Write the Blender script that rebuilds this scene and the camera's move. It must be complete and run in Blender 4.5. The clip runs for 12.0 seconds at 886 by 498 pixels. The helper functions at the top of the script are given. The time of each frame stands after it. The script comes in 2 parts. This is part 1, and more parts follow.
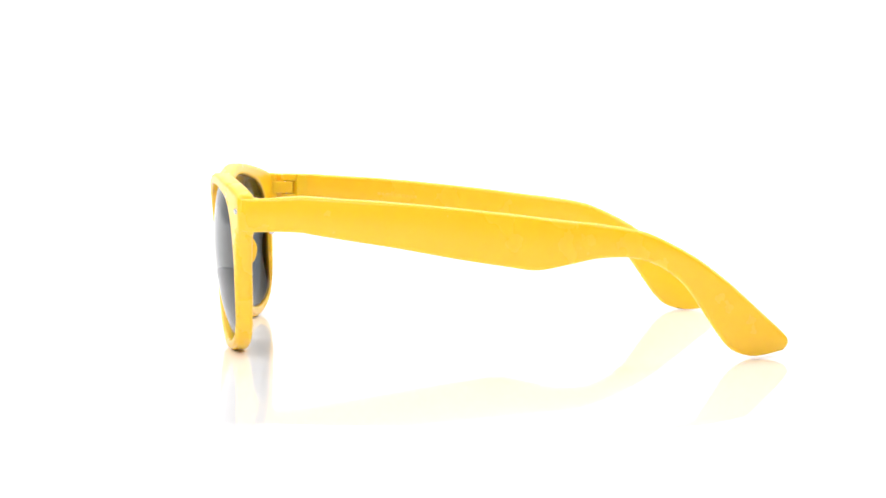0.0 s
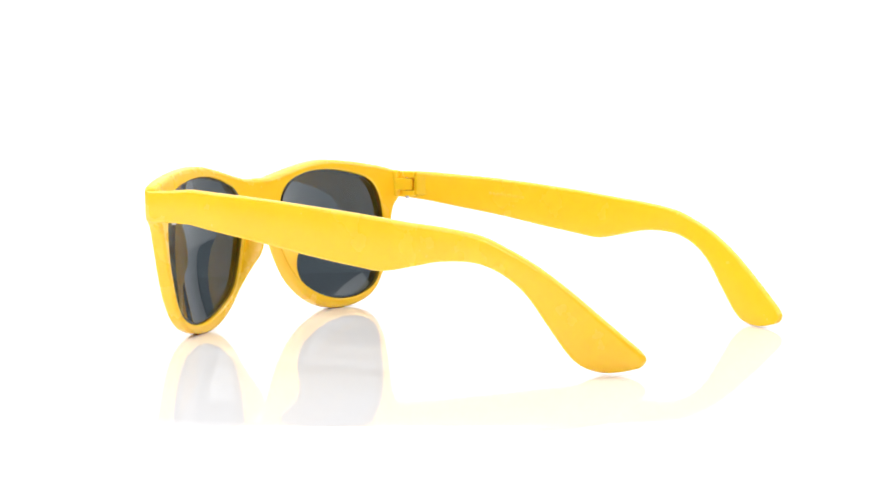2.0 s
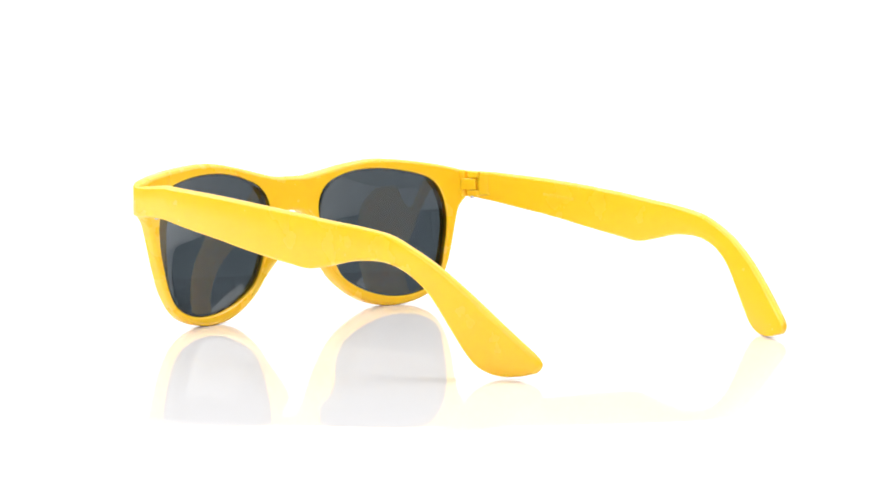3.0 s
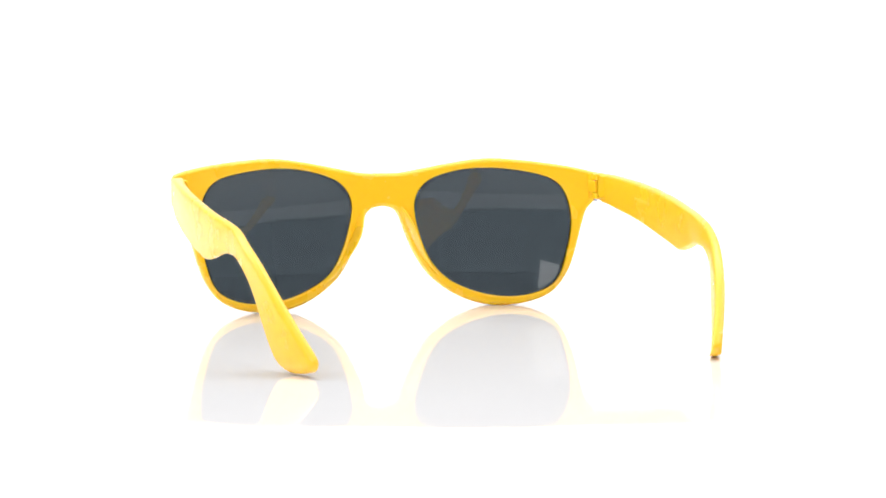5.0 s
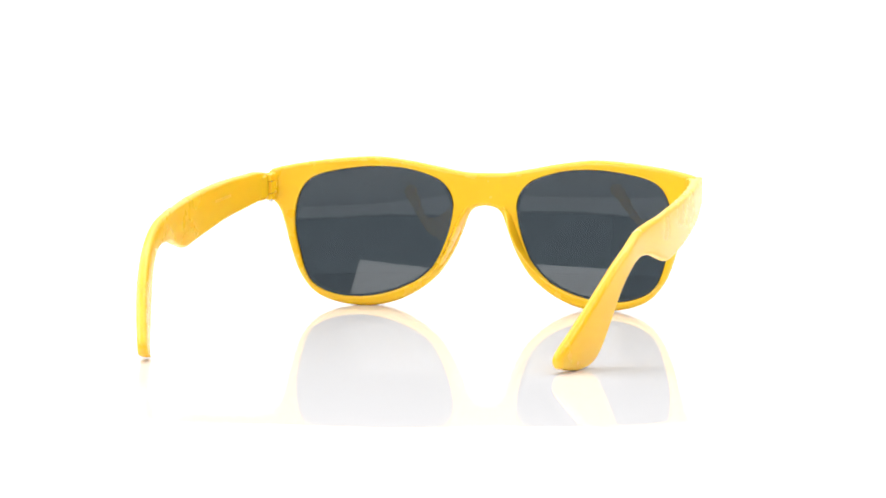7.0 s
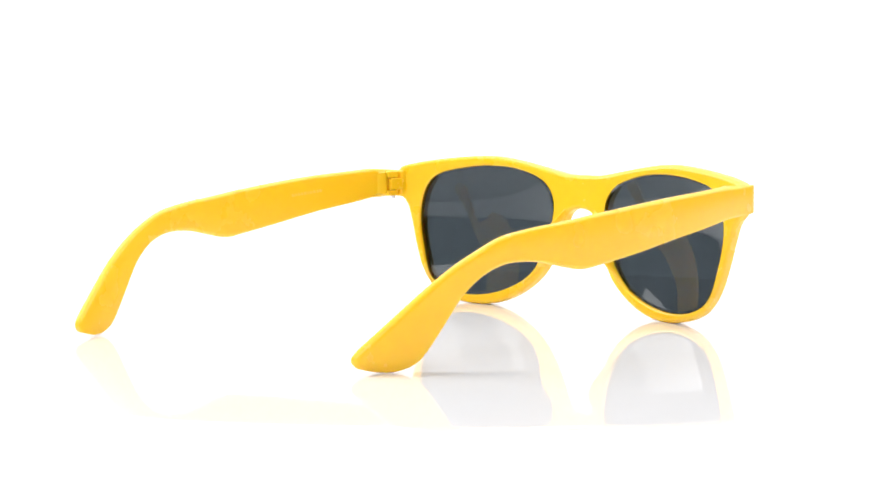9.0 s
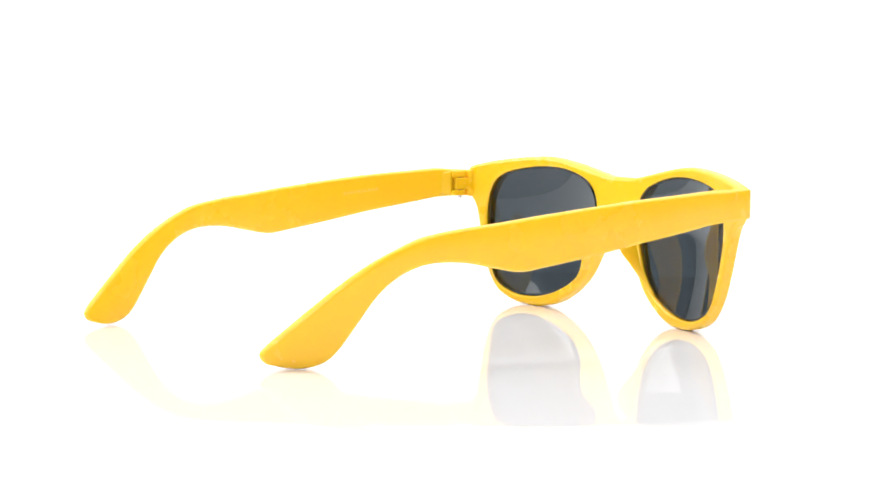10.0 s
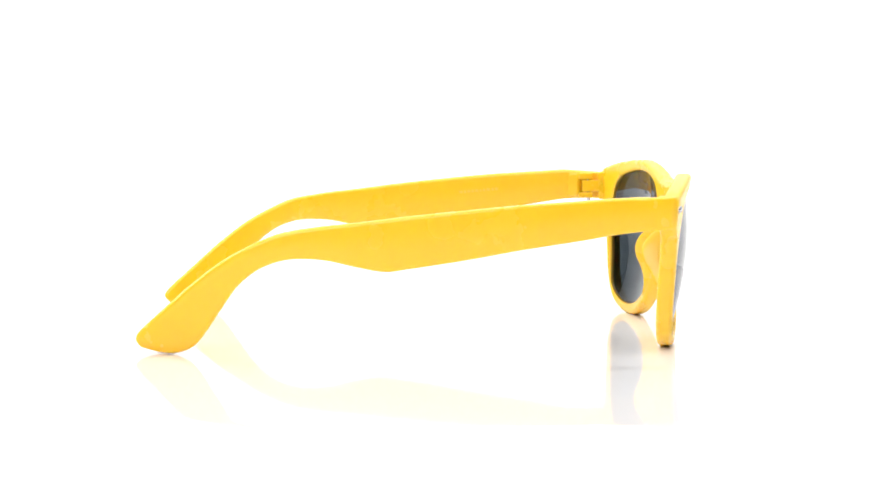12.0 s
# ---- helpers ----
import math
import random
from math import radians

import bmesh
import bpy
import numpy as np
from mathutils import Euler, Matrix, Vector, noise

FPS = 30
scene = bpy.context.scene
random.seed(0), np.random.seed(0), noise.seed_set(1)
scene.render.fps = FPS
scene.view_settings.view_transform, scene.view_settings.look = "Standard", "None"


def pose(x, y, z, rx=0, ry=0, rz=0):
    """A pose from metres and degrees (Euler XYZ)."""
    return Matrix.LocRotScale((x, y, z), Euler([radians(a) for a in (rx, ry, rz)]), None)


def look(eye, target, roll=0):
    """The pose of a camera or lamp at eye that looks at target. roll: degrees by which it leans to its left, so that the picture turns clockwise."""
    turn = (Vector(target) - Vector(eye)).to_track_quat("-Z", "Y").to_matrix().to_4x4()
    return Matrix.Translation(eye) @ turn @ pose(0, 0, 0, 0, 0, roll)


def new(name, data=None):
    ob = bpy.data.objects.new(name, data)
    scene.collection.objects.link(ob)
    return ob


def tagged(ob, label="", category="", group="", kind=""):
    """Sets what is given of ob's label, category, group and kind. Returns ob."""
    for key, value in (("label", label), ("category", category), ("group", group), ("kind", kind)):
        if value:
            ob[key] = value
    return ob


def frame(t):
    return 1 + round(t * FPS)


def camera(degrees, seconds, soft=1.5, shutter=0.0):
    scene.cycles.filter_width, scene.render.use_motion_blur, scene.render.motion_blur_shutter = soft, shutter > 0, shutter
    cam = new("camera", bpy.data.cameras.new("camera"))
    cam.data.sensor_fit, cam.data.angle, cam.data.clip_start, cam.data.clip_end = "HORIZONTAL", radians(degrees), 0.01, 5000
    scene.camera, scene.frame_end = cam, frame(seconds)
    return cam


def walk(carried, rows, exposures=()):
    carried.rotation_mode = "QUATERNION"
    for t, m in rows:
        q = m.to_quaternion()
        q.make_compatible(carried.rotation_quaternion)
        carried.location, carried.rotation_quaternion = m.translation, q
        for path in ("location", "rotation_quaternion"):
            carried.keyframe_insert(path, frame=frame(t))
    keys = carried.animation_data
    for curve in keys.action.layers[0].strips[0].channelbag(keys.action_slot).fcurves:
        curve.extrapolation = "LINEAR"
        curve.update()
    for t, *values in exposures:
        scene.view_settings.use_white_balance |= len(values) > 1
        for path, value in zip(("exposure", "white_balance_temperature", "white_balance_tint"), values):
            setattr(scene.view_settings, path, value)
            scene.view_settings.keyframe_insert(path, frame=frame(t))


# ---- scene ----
# Sunglasses on a slowly turning white gloss disc, seen by a still camera.
cam = camera(23.13, 12.0, soft=1.7)
EYE = (-0.0015, -0.6597, 0.0801)
PITCH = radians(4.79)
AIM = (EYE[0], EYE[1] + math.cos(PITCH), EYE[2] - math.sin(PITCH))
walk(cam, [(0.0, look(EYE, AIM)), (12.0, look(EYE, AIM))])

# ---- light: a large area lamp above, two beside the camera, one on each side, one on the backdrop ----
world = bpy.data.worlds.new("studio")
world.use_nodes = True
world.node_tree.nodes["Background"].inputs["Color"].default_value = (1.0, 1.0, 1.0, 1)
world.node_tree.nodes["Background"].inputs["Strength"].default_value = 0.05
scene.world = world


def softbox(name, eye, target, width, height, watts):
    lamp = bpy.data.lights.new(name, "AREA")
    lamp.shape, lamp.size, lamp.size_y, lamp.energy = "RECTANGLE", width, height, watts
    lamp.color = (1.0, 0.99, 0.98)
    ob = new(name, lamp)
    ob.matrix_world = look(eye, target)
    return ob


# unseen overhead lamp, added to whiten the table and lift the top edges
softbox("added_overhead_light", (0, 0.25, 1.5), (0, 0.2501, 0), 2.2, 2.2, 22)
softbox("key_softbox", (-0.66, -1.25, 0.90), (0, 0, 0.03), 1.45, 0.70, 16)
# unseen fill, added to brighten the yellow; set high, clear of lens reflections
softbox("added_fill_light", (0.80, -0.90, 1.40), (0, 0, 0.03), 0.8, 0.7, 6)
softbox("side_softbox_left", (-1.2, 0.35, 0.85), (0, 0, 0.03), 1.0, 0.8, 12)
# unseen right-hand lamp, added to brighten upright faces
softbox("added_side_light_right", (1.2, 0.35, 0.85), (0, 0, 0.03), 1.1, 0.9, 9)
# unseen lamp, added to overexpose the backdrop to plain white
softbox("added_backdrop_light", (0, 0.9, 2.3), (0, 1.9, 0.9), 2.6, 0.6, 46)
scene.view_settings.exposure = 0.0


# ---- materials ----
def material(name):
    m = bpy.data.materials.new(name)
    m.use_nodes = True
    return m, m.node_tree.nodes, m.node_tree.links, m.node_tree.nodes["Principled BSDF"]


def varied(name, low, high, scale, rough, bump=0.0, bump_scale=2000.0, spec=0.5, detail=4.0):
    """A surface whose colour drifts between two tones, with uneven gloss and a fine relief."""
    m, nodes, links, bsdf = material(name)
    place = nodes.new("ShaderNodeTexCoord")
    drift = nodes.new("ShaderNodeTexNoise")
    drift.inputs["Scale"].default_value, drift.inputs["Detail"].default_value = scale, detail
    links.new(place.outputs["Object"], drift.inputs["Vector"])
    ramp = nodes.new("ShaderNodeValToRGB")
    ramp.color_ramp.elements[0].position, ramp.color_ramp.elements[1].position = 0.3, 0.7
    ramp.color_ramp.elements[0].color, ramp.color_ramp.elements[1].color = (*low, 1), (*high, 1)
    links.new(drift.outputs["Fac"], ramp.inputs["Fac"])
    links.new(ramp.outputs["Color"], bsdf.inputs["Base Color"])
    gloss = nodes.new("ShaderNodeMapRange")
    gloss.inputs["To Min"].default_value, gloss.inputs["To Max"].default_value = rough * 0.92, rough * 1.08
    links.new(drift.outputs["Fac"], gloss.inputs["Value"])
    links.new(gloss.outputs["Result"], bsdf.inputs["Roughness"])
    bsdf.inputs["Specular IOR Level"].default_value = spec
    if bump:
        grain = nodes.new("ShaderNodeTexNoise")
        grain.inputs["Scale"].default_value, grain.inputs["Detail"].default_value = bump_scale, 3.0
        links.new(place.outputs["Object"], grain.inputs["Vector"])
        relief = nodes.new("ShaderNodeBump")
        relief.inputs["Strength"].default_value, relief.inputs["Distance"].default_value = bump, 0.0002
        links.new(grain.outputs["Fac"], relief.inputs["Height"])
        links.new(relief.outputs["Normal"], bsdf.inputs["Normal"])
    return m, bsdf


YELLOW, yellow_bsdf = varied("yellow_plastic", (0.93, 0.545, 0.013), (0.945, 0.56, 0.016), 60, 0.27, 0.03, 2500, spec=0.6)
yellow_bsdf.inputs["Subsurface Weight"].default_value = 0.25
yellow_bsdf.inputs["Subsurface Radius"].default_value = (1.0, 0.4, 0.1)
yellow_bsdf.inputs["Subsurface Scale"].default_value = 0.003
PRINT, _ = varied("pale_print", (0.92, 0.55, 0.035), (0.93, 0.57, 0.05), 300, 0.5)
STEEL, steel_bsdf = varied("steel", (0.42, 0.42, 0.44), (0.52, 0.52, 0.54), 900, 0.25, 0.05, 6000)
steel_bsdf.inputs["Metallic"].default_value = 1.0
TABLE, table_bsdf = varied("white_gloss", (0.80, 0.795, 0.81), (0.82, 0.815, 0.83), 3, 0.035, 0.0)
PAPER, _ = varied("white_paper", (0.82, 0.82, 0.825), (0.845, 0.845, 0.85), 3, 0.6, 0.05, 900, spec=0.3)
WALL, _ = varied("grey_wall", (0.07, 0.072, 0.076), (0.09, 0.092, 0.096), 2, 0.8, 0.1, 200)
LENS, _, _, lens_bsdf = material("smoked_lens")
lens_bsdf.inputs["Base Color"].default_value = (0.039, 0.050, 0.058, 1)
lens_bsdf.inputs["Transmission Weight"].default_value = 1.0
lens_bsdf.inputs["Roughness"].default_value = 0.0
lens_bsdf.inputs["IOR"].default_value = 1.35
lens_bsdf.inputs["Specular IOR Level"].default_value = 0.25

# ---- helpers for shapes ----


def curve_through(points, count, closed=False, offset=0.0):
    """A smooth line of count points through the given ones (centripetal-free Catmull-Rom), evenly along its length."""
    pts = [np.array(p, float) for p in points]
    n = len(pts)
    fine = []
    for i in range(n if closed else n - 1):
        a, b, c, d = (pts[(i + k) % n] if closed else pts[min(max(i + k, 0), n - 1)] for k in (-1, 0, 1, 2))
        for s in np.linspace(0, 1, 24, endpoint=False):
            fine.append(0.5 * (2 * b + (c - a) * s + (2 * a - 5 * b + 4 * c - d) * s ** 2 + (3 * b - a - 3 * c + d) * s ** 3))
    fine.append(pts[0] if closed else pts[-1])
    fine = np.array(fine)
    run = np.concatenate([[0], np.cumsum(np.linalg.norm(np.diff(fine, axis=0), axis=1))])
    at = np.linspace(0, run[-1], count, endpoint=not closed)
    return np.stack([np.interp(at, run, fine[:, k]) for k in range(fine.shape[1])], axis=1)


def part(name, bm, mat, parent=None, label="", smooth=True):
    bmesh.ops.recalc_face_normals(bm, faces=bm.faces)
    mesh = bpy.data.meshes.new(name)
    bm.to_mesh(mesh)
    bm.free()
    for f in mesh.polygons:
        f.use_smooth = smooth
    mesh.materials.append(mat)
    ob = new(name, mesh)
    ob.parent = parent
    if label:
        ob["label"] = label
    return ob


def skin(bm, loops, closed_ends=True):
    """Quads between rings of equal length; the end rings are filled."""
    rings = [[bm.verts.new(p) for p in ring] for ring in loops]
    n = len(rings[0])
    for a, b in zip(rings, rings[1:]):
        for i in range(n):
            bm.faces.new((a[i], a[(i + 1) % n], b[(i + 1) % n], b[i]))
    if closed_ends:
        bm.faces.new(rings[0])
        bm.faces.new(rings[-1])
    return rings


def block(bm, lo, hi, bevel=0.0003):
    m = Matrix.Translation([(a + b) / 2 for a, b in zip(lo, hi)]) @ Matrix.Diagonal([b - a for a, b in zip(lo, hi)] + [1])
    made = bmesh.ops.create_cube(bm, size=1, matrix=m)
    edges = list({e for v in made["verts"] for e in v.link_edges})
    bmesh.ops.bevel(bm, geom=edges, offset=bevel, segments=2, affect="EDGES", profile=0.5)


def rod(bm, x, y, z0, z1, radius, segments=24):
    ring = [(x + radius * math.cos(a), y + radius * math.sin(a)) for a in np.linspace(0, 2 * math.pi, segments, endpoint=False)]
    inner = [(x + (px - x) * 0.86, y + (py - y) * 0.86) for px, py in ring]
    b = radius * 0.14
    skin(bm, [[(*p, z0) for p in inner], [(*p, z0 + b) for p in ring], [(*p, z1 - b) for p in ring], [(*p, z1) for p in inner]])


# ---- the setting ----


DISC_RADIUS, DISC_THICK = 0.206, 0.002


def build_setting():
    # one white gloss sheet: table top in front, curving up into the backdrop
    bm = bmesh.new()
    arc = [(1.45 + 0.5 * math.sin(a), 0.5 - 0.5 * math.cos(a)) for a in np.linspace(0, math.pi / 2, 32)]
    top = [(-0.8, 0.0), (-0.4, 0.0), (0.0, 0.0), (0.6, 0.0), (1.1, 0.0)] + arc + [(1.95, 1.5), (1.95, 2.6)]
    under = [(1.97, 2.6), (1.97, 1.5)] + [(y + 0.02 * math.sin(a), z - 0.02 * math.cos(a)) for (y, z), a in
                                          zip(reversed(arc), np.linspace(math.pi / 2, 0, 32))] + [(0.6, -0.02), (-0.8, -0.02)]
    skin(bm, [[(x, y, z) for y, z in top + under] for x in (-1.9, 1.9)])
    sweep = tagged(part("backdrop_sweep", bm, PAPER, smooth=False), "matte white sheet sweeping up into a seamless backdrop", "backdrop", kind="structure")
    sweep.location.z = -DISC_THICK
    # plain room round it
    for name, lo, hi in (("wall_north", (-3, 2.8, -0.02), (3, 2.9, 2.8)), ("wall_south", (-3, -2.9, -0.02), (3, -2.8, 2.8)),
                         ("wall_west", (-3.1, -2.9, -0.02), (-3, 2.9, 2.8)), ("wall_east", (3, -2.9, -0.02), (3.1, 2.9, 2.8)),
                         ("ceiling", (-3.1, -2.9, 2.8), (3.1, 2.9, 2.9)), ("floor", (-3.1, -2.9, -0.12), (3.1, 2.9, -0.02))):
        bm = bmesh.new()
        block(bm, lo, hi, 0.002)
        tagged(part(name, bm, WALL), "plain dark grey studio " + name.split("_")[0], name.split("_")[0], kind="structure")


def build_turntable():
    """A round white acrylic disc with a long bevelled edge; the glasses stand on it and turn with it."""
    bm = bmesh.new()
    profile = [(DISC_RADIUS + 0.003, -DISC_THICK * 1.25)] + [(DISC_RADIUS - 0.026 * s, -DISC_THICK * (1 - s) ** 2) for s in np.linspace(0, 1, 28)]
    turn = np.linspace(0, 2 * math.pi, 160, endpoint=False)
    skin(bm, [[(r * math.cos(a), r * math.sin(a), z) for a in turn] for r, z in profile])
    disc = part("turntable", bm, TABLE, smooth=False)
    return tagged(disc, "round glossy white acrylic turntable disc lying on the white sheet", "turntable")


# ---- the sunglasses ----
MID = -0.0017      # the bridge's middle, beside the turning axis
MM = 0.001


def settle(x, z):
    """The front is a little twisted: its height falls off towards one side."""
    return z * (1 - 0.00038 * max(x, 0.0))


def front_face(x, z):
    """How far forward the face of the front lies: wrapped round, a little twisted, its lower edge tilted back."""
    tilt = 0.083 + 0.009 * min(max(x / 40.0, -1.0), 1.0)
    bow = 0.8 * (1 - ((z - 22) / 26) ** 2) * min(max(-x / 60.0, 0.0), 1.0)
    return 71.7 - 11.4 * (x / 72.0) ** 2 - tilt * (46 - z) + bow


def rear_face(x, z):
    return front_face(x, z) - 4.8


# outline of one half of the front, from the bridge's top over the brow, the end piece and the rim to the bridge's underside
HALF_FRONT = [(0, 44.8), (7, 45.1), (14.6, 46.5), (25.5, 48.7), (37, 50.2), (49, 49.7), (61, 48.3), (68, 47.0), (71.4, 46.0), (72.4, 45.0),
              (72.4, 41), (72.3, 37.2), (71.2, 35.7), (69, 33), (67.2, 27.4), (65, 19), (62, 11), (57, 4.6), (50, 1.3), (41, 0.0),
              (32.3, 0.9), (24, 4.3), (16.2, 10.3), (11.1, 17.8), (8.0, 25), (5.8, 31), (3.6, 33.2), (0, 33.9)]
LENS_LINE = [(63.9, 29.5), (62.2, 38.3), (57.7, 43.5), (48.4, 46), (37.1, 47), (25.8, 46), (15.8, 42.3), (11.2, 35.3), (12.5, 24.5), (18.2, 12.5),
             (27.8, 6.2), (39.5, 3.2), (50.5, 4.0), (58.6, 8.8), (62.5, 19.5)]


def inset(loop, d):
    """A closed line moved to its left by d."""
    t = np.roll(loop, -1, axis=0) - np.roll(loop, 1, axis=0)
    t /= np.linalg.norm(t, axis=1)[:, None]
    return loop + d * np.stack([-t[:, 1], t[:, 0]], axis=1)


def turned_left(loop):
    area = np.sum(loop[:, 0] * np.roll(loop[:, 1], -1) - np.roll(loop[:, 0], -1) * loop[:, 1])
    return loop if area > 0 else loop[::-1]


def rounded_walls(bm, loop, radii, towards):
    """The rounded wall along a closed line of the front; returns its front and rear edge rings."""
    rings = []
    for side in (0, 1):
        steps = np.linspace(0, math.pi / 2, 6)
        radius = radii[side]
        for a in (steps[::-1] if side == 0 else steps):
            line = inset(loop, towards * radius * (1 - math.cos(a)))
            depth = radius * (1 - math.sin(a))
            ring = []
            for x, z in line:
                y = front_face(x, z) - depth if side == 0 else rear_face(x, z) + depth
                ring.append(bm.verts.new((x * MM + MID, y * MM, settle(x, z) * MM)))
            rings.append(ring)
    n = len(loop)
    for a, b in zip(rings, rings[1:]):
        for i in range(n):
            bm.faces.new((a[i], a[(i + 1) % n], b[(i + 1) % n], b[i]))
    return rings[0], rings[-1]


def ring_edges(bm, ring):
    return [bm.edges.get((ring[i], ring[(i + 1) % len(ring)])) for i in range(len(ring))]


def build_front(glasses):
    half = curve_through(HALF_FRONT, 150)
    outer = turned_left(np.concatenate([half, half[-2:0:-1] * (-1, 1)]))
    bm = bmesh.new()
    edges = [rounded_walls(bm, outer, (1.2, 1.4), 1)]
    for side in (-1, 1):
        hole = turned_left(curve_through([(side * x, z) for x, z in LENS_LINE], 120, closed=True))
        edges.append(rounded_walls(bm, hole, (0.7, 0.6), -1))
    for k in (0, 1):
        bmesh.ops.triangle_fill(bm, edges=[e for pair in edges for e in ring_edges(bm, pair[k])], use_beauty=True)
    ob = part("front_frame", bm, YELLOW, glasses, "glossy yellow plastic front with two rims and bridge")
    ob.modifiers.new("weighted", "WEIGHTED_NORMAL").weight = 80
    return ob


def build_lens(glasses, side):
    line = turned_left(curve_through([(side * x, z) for x, z in LENS_LINE], 96, closed=True))
    cx, cz = side * 38.5, 26.0

    def bulge(x, z):
        return 3.5 * (1 - ((x - cx) / 27) ** 2 - 0.85 * ((z - cz) / 23) ** 2)

    bm = bmesh.new()
    shrink = [1.012, 0.96, 0.85, 0.7, 0.55, 0.4, 0.25, 0.1]
    for back in (0.0, 1.6):
        rings = []
        for s in shrink:
            ring = []
            for x, z in line:
                px, pz = cx + (x - cx) * s, cz + (z - cz) * s
                y = rear_face(px, pz) + 2.2 + bulge(px, pz) - back
                ring.append((px * MM + MID, y * MM, settle(px, pz) * MM))
            rings.append(ring)
        made = skin(bm, rings, closed_ends=False)
        bm.faces.new(made[-1])
        if back == 0.0:
            edge = made[0]
        else:
            n = len(edge)
            for i in range(n):
                bm.faces.new((edge[i], edge[(i + 1) % n], made[0][(i + 1) % n], made[0][i]))
    return part("lens", bm, LENS, glasses, "dark smoke-grey tinted lens")


def build_nose_pad(glasses, side):
    """A moulded flap that runs back from the inner rim, on which the glasses would rest."""
    line = curve_through([(4.4, 33.0), (6.3, 29.8), (8.9, 23.2), (12.2, 16.4), (16.6, 10.5), (20.6, 6.9)], 40)
    bm = bmesh.new()
    loops = []
    along = np.gradient(line, axis=0)
    flap = curve_through([(0, 0), (0.08, 0.3), (0.18, 0.78), (0.29, 1.0), (0.42, 0.88), (0.55, 0.54), (0.7, 0.26), (0.85, 0.1), (1, 0)], 60)
    for i, (x, z) in enumerate(line):
        s = i / (len(line) - 1)
        tx, tz = along[i] / np.linalg.norm(along[i])
        swell = float(np.interp(s, flap[:, 0], flap[:, 1]))
        deep, wide = 0.2 + (6.2 if side < 0 else 6.8) * swell, 0.9 + 0.4 * swell
        ring = []
        for a in np.linspace(0, 2 * math.pi, 20, endpoint=False):
            back = 0.5 - 0.5 * math.cos(a)
            w = wide * math.sin(a) * (1.25 - 0.75 * back)
            out = (1.45 if side < 0 else 2.0) + w - 0.3 * back * swell
            ring.append((side * (x - tz * out) * MM + MID, (rear_face(x, z) + 2.0 - (deep + 1.4) * back) * MM, settle(side * x, z + tx * out) * MM))
        loops.append(ring)
    skin(bm, loops)
    return part("nose_pad", bm, YELLOW, glasses)


# side view of a temple: upper and lower edge, each as (along, up)
TEMPLE_ROWS = [(59.2, 44.8, 59.2, 36.0), (48, 44.2, 48, 34.7), (33, 43.2, 33, 32.2), (18, 42.2, 17.5, 29.8), (2, 40.7, 2, 27.0), (-13, 39.1, -13, 24.6),
               (-21, 38.1, -20.5, 23.7), (-29, 37.1, -28.5, 25.0), (-38, 36.1, -37, 26.7), (-49, 34.2, -45.5, 26.9), (-57, 31.1, -51.7, 25.6),
               (-64.7, 27.1, -57.0, 23.0), (-72.7, 21.5, -61.9, 18.7), (-79.8, 15.6, -67.0, 11.6), (-86.7, 9.5, -72.0, 4.6), (-90.4, 6.1, -75.6, 1.4),
               (-91.7, 4.2, -80.5, 0.0), (-91.4, 2.7, -85, 0.2), (-90.2, 1.5, -88, 0.9)]
# plan of a temple: distance from the middle of its outer face
TEMPLE_PLAN = [(59.2, 72.8), (37, 76.0), (18, 77.8), (-4, 78.4), (-28, 77.5), (-45, 75.8), (-57, 74.9), (-67, 73.0), (-75, 70.8), (-83, 67.9), (-93, 63.7)]
TEMPLE_THICK = [(59.2, 2.6), (49.5, 2.6), (48.0, 3.8), (30, 3.4), (-20, 2.7), (-50, 2.6), (-75, 3.0), (-93, 2.9)]
PIVOT = (70.6, 51.4)


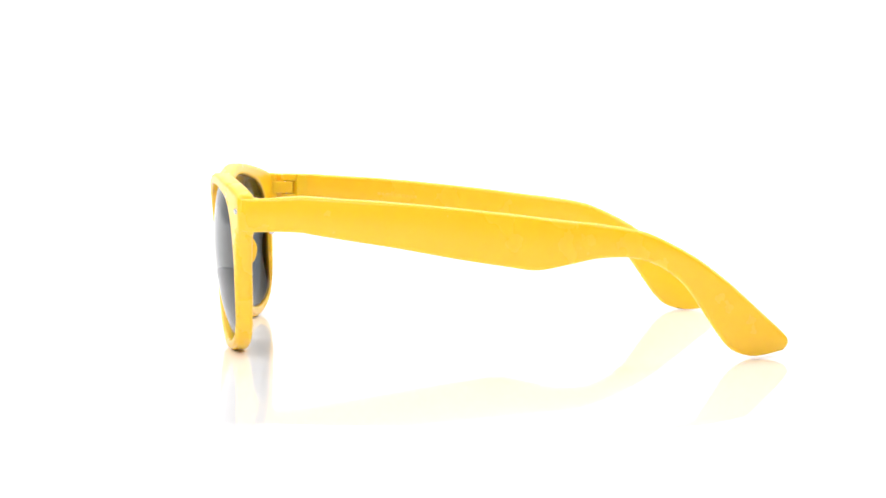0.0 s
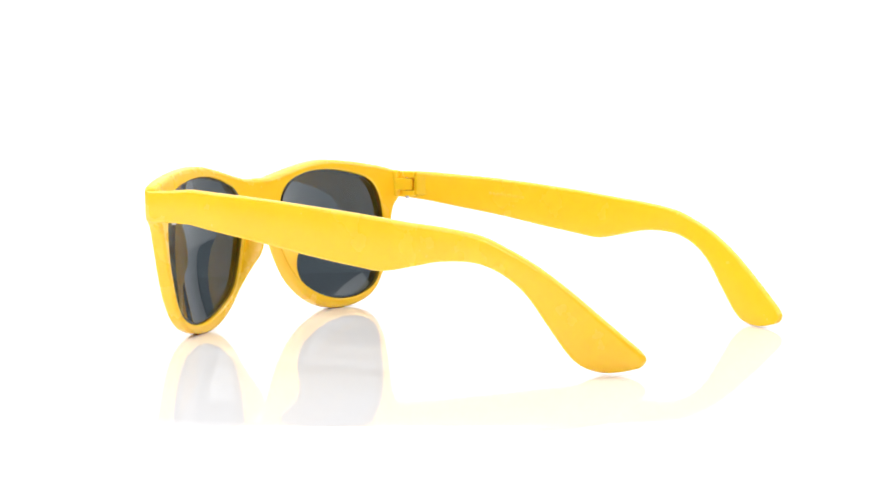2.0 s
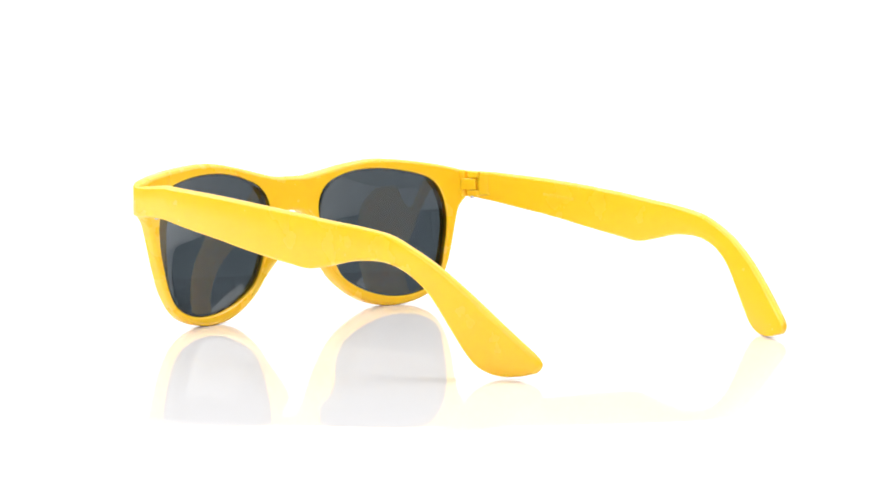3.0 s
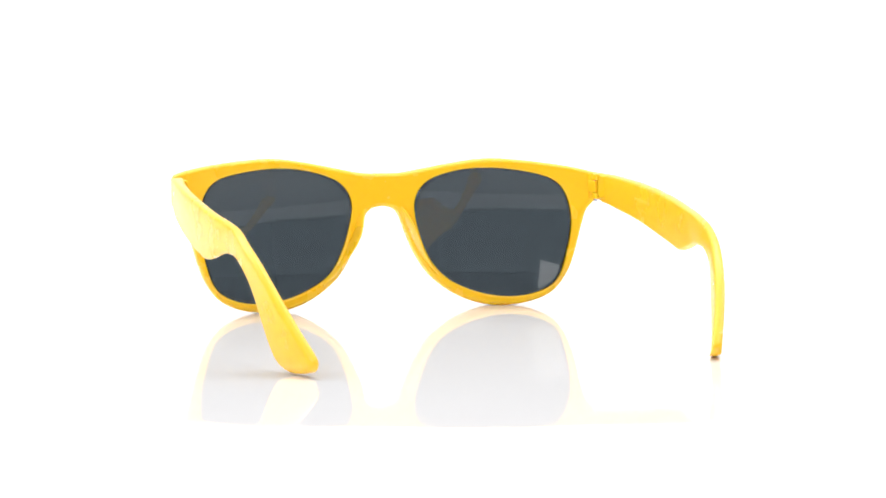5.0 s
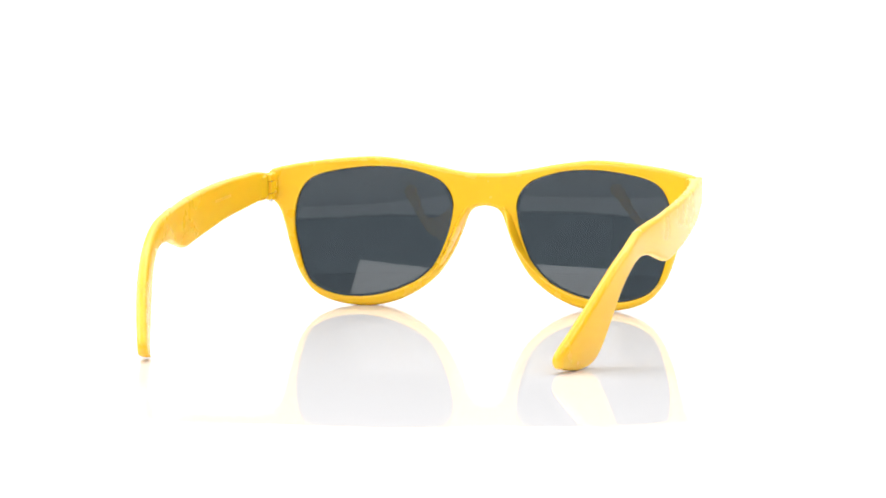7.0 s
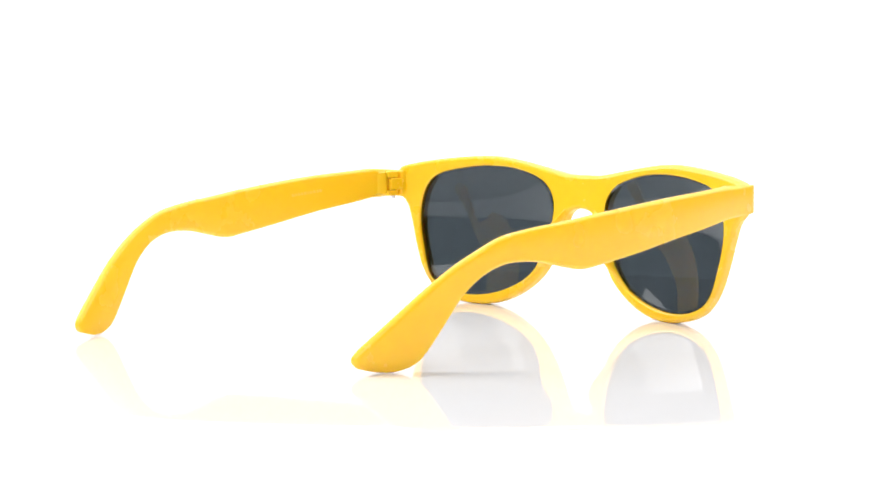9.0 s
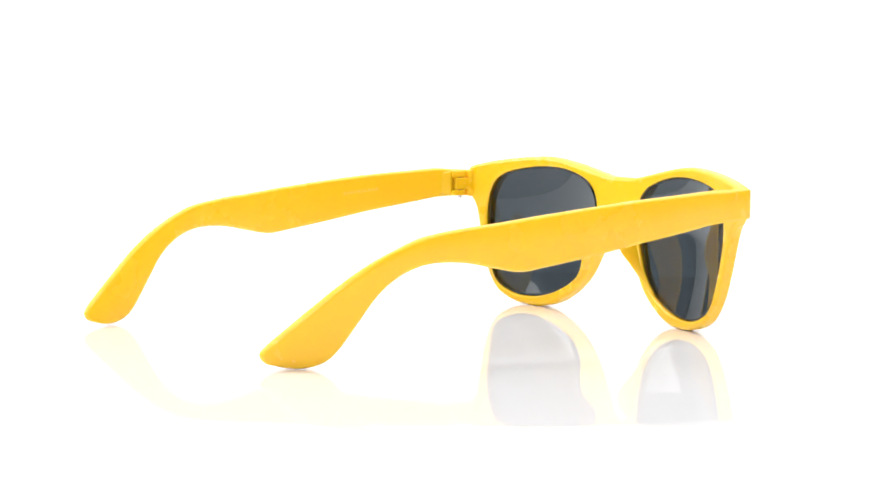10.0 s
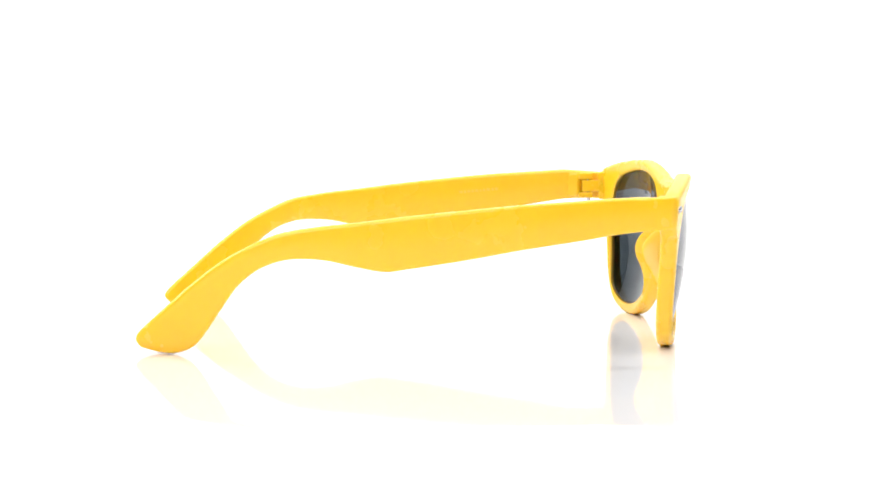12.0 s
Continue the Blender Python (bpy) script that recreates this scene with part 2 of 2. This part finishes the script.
def build_temple(glasses, side, turn, lift, curl):
    """One arm: turn and lift open it and tip it up, curl bends its ear tip inwards."""
    rows = curve_through(TEMPLE_ROWS, 110)
    plan = curve_through(TEMPLE_PLAN, 80)[::-1]
    thick = np.array(TEMPLE_THICK)[::-1]
    ca, sa = math.cos(radians(turn)), math.sin(radians(turn))

    def place(x, y, z):
        dx, dy = x - PIVOT[0], y - PIVOT[1]
        z = z + lift * min(max((57 - y) / 14, 0.0), 1.0) * (1 - 0.75 * min(max((-50 - y) / 32, 0.0), 1.0))
        return (side * (PIVOT[0] + ca * dx - sa * dy) * MM + MID, (PIVOT[1] + sa * dx + ca * dy) * MM, z * MM)

    def outer(y):
        return float(np.interp(y, plan[:, 0], plan[:, 1])) - curl * max((-60 - y) / 33, 0.0)

    bm = bmesh.new()
    loops = []
    last = len(rows) - 1
    for k, (ty, tz, by, bz) in enumerate(rows):
        high = math.hypot(ty - by, tz - bz)
        ring = []
        w = float(np.interp((ty + by) / 2, thick[:, 0], thick[:, 1]))
        end = 0.12 if k == 0 else (0.9 if k == last else 0.0)
        r = min(0.5 + 0.1 * k, 1.1 + 0.3 * min(max((k - 60) / 25, 0.0), 1.0), w * 0.48, high * 0.3)
        for cxs, cys, start in ((0, 0, 180), (1, 0, 270), (1, 1, 0), (0, 1, 90)):
            for a in np.linspace(start, start + 90, 5):
                u = (r if cxs == 0 else w - r) + r * math.cos(radians(a))
                v = (r if cys == 0 else high - r) + r * math.sin(radians(a))
                if end:
                    u, v = w / 2 + (u - w / 2) * (1 - end * 0.3), high / 2 + (v - high / 2) * (1 - end * 0.12)
                f = v / high
                y, z = by + (ty - by) * f, bz + (tz - bz) * f
                ring.append(place(outer(y) - w + u - 1.6 * (1 - f) * min(max((-50 - y) / 35, 0.0), 1.0), y, z))
        loops.append(ring)
    skin(bm, loops)
    temple = part("temple", bm, YELLOW, glasses, "yellow plastic temple arm with a curved ear tip")

    # a leaf that swells out of the inner face into two outer knuckles, a steel pin through the hinge
    inner = outer(50) - 4.0

    def hung(v):
        x, y, z = v.co / MM
        dx, dy = x - PIVOT[0], y - PIVOT[1]
        v.co = Vector((side * (PIVOT[0] + ca * dx - sa * dy) * MM + MID, (PIVOT[1] + sa * dx + ca * dy) * MM, z * MM))

    bm = bmesh.new()
    rings = []
    for y, rise, low, high in ((43.0, -0.3, 36.6, 44.0), (45.0, 0.15, 36.4, 44.3), (47.0, 0.55, 36.2, 44.6), (48.2, 0.6, 36.2, 44.6)):
        face = outer(y) - float(np.interp(min(y, 47.9), thick[:, 0], thick[:, 1]))
        rings.append([(x * MM, y * MM, z * MM) for x, z in ((face + 1.5, low), (face, low), (face - rise, low + 0.9),
                                                          (face - rise, high - 0.9), (face, high), (face + 1.5, high))])
    skin(bm, rings)
    for z0, z1 in ((36.1, 38.0), (42.3, 44.6)):
        block(bm, ((inner - 0.9) * MM, 47.7 * MM, z0 * MM), ((inner + 1.4) * MM, 52.6 * MM, z1 * MM), 0.0004)
    for v in bm.verts:
        hung(v)
    part("hinge_leaf", bm, YELLOW, temple).modifiers.new("weighted", "WEIGHTED_NORMAL").weight = 80
    bm = bmesh.new()
    rod(bm, (inner + 0.2) * MM, 51.2 * MM, 35.2 * MM, 44.0 * MM, 0.7 * MM)
    for v in bm.verts:
        hung(v)
    part("hinge_pin", bm, STEEL, temple, "steel hinge pin")

    # small unreadable print inside: a row of plain bars
    bm = bmesh.new()
    start = 20.8
    widths = [1.2, 0.8, 1.4, 1.0, 0.7, 1.3, 0.9, 1.1, 0.8, 1.2]
    y = start
    for w in widths:
        x = outer(y - w / 2) - float(np.interp(y, thick[:, 0], thick[:, 1]))
        z = 37.2 - (start - y) * 0.09
        block(bm, ((x - 0.03) * MM, (y - w) * MM, (z - 0.45) * MM), ((x + 0.3) * MM, y * MM, (z + 0.45) * MM), 0.00002)
        y -= w + 0.32
    for v in bm.verts:
        v.co = Vector(place(v.co.x / MM, v.co.y / MM, v.co.z / MM))
    part("imprint", bm, PRINT, temple, "tiny pale unreadable imprint")
    return temple


def build_front_hinge(glasses, side):
    """The middle knuckle, on a moulded base behind the end piece."""
    inner = 70.3
    bm = bmesh.new()
    block(bm, ((inner - 1.0) * MM, 54.3 * MM, 35.6 * MM), ((inner + 1.4) * MM, 59.5 * MM, 45.0 * MM), 0.0009)
    block(bm, ((inner - 1.1) * MM, 48.9 * MM, 38.15 * MM), ((inner + 1.2) * MM, 55.5 * MM, 42.15 * MM), 0.0004)
    for v in bm.verts:
        v.co.x = side * v.co.x + MID
    ob = part("hinge", bm, YELLOW, glasses)
    ob.modifiers.new("weighted", "WEIGHTED_NORMAL").weight = 80
    return ob


def build_rivet(glasses, side):
    bm = bmesh.new()
    rings = []
    for size, out in ((1.0, -0.3), (1.0, 0.25), (0.88, 0.5), (0.55, 0.68), (0.15, 0.74)):
        ring = []
        for a in np.linspace(0, 2 * math.pi, 24, endpoint=False):
            x, z = 69.6 + 2.0 * size * math.cos(a), 41.2 + 0.95 * size * math.sin(a)
            ring.append((side * x * MM + MID, (front_face(x, z) + out) * MM, z * MM))
        rings.append(ring)
    skin(bm, rings)
    return part("rivet", bm, STEEL, glasses, "small oval steel rivet")


def build_sunglasses():
    glasses = tagged(new("sunglasses"), "yellow plastic sunglasses with dark lenses, open on the white table", "sunglasses")
    build_front(glasses)
    for side in (-1, 1):
        build_lens(glasses, side)
        build_nose_pad(glasses, side)
        build_front_hinge(glasses, side)
        build_rivet(glasses, side)
    build_temple(glasses, -1, 0.0, 1.75, -0.7)
    build_temple(glasses, 1, -4.9, 0.6, 0.35)
    return glasses


build_setting()
turntable = build_turntable()
sunglasses = build_sunglasses()


def motions():
    # the table turns evenly, clockwise seen from above
    rows = [(t, pose(0, 0, 0, 0, 0, 2.57 - 15.0 * (t - 6.0))) for t in [0.5 * k for k in range(25)]]
    walk(turntable, rows)
    walk(sunglasses, rows)


motions()
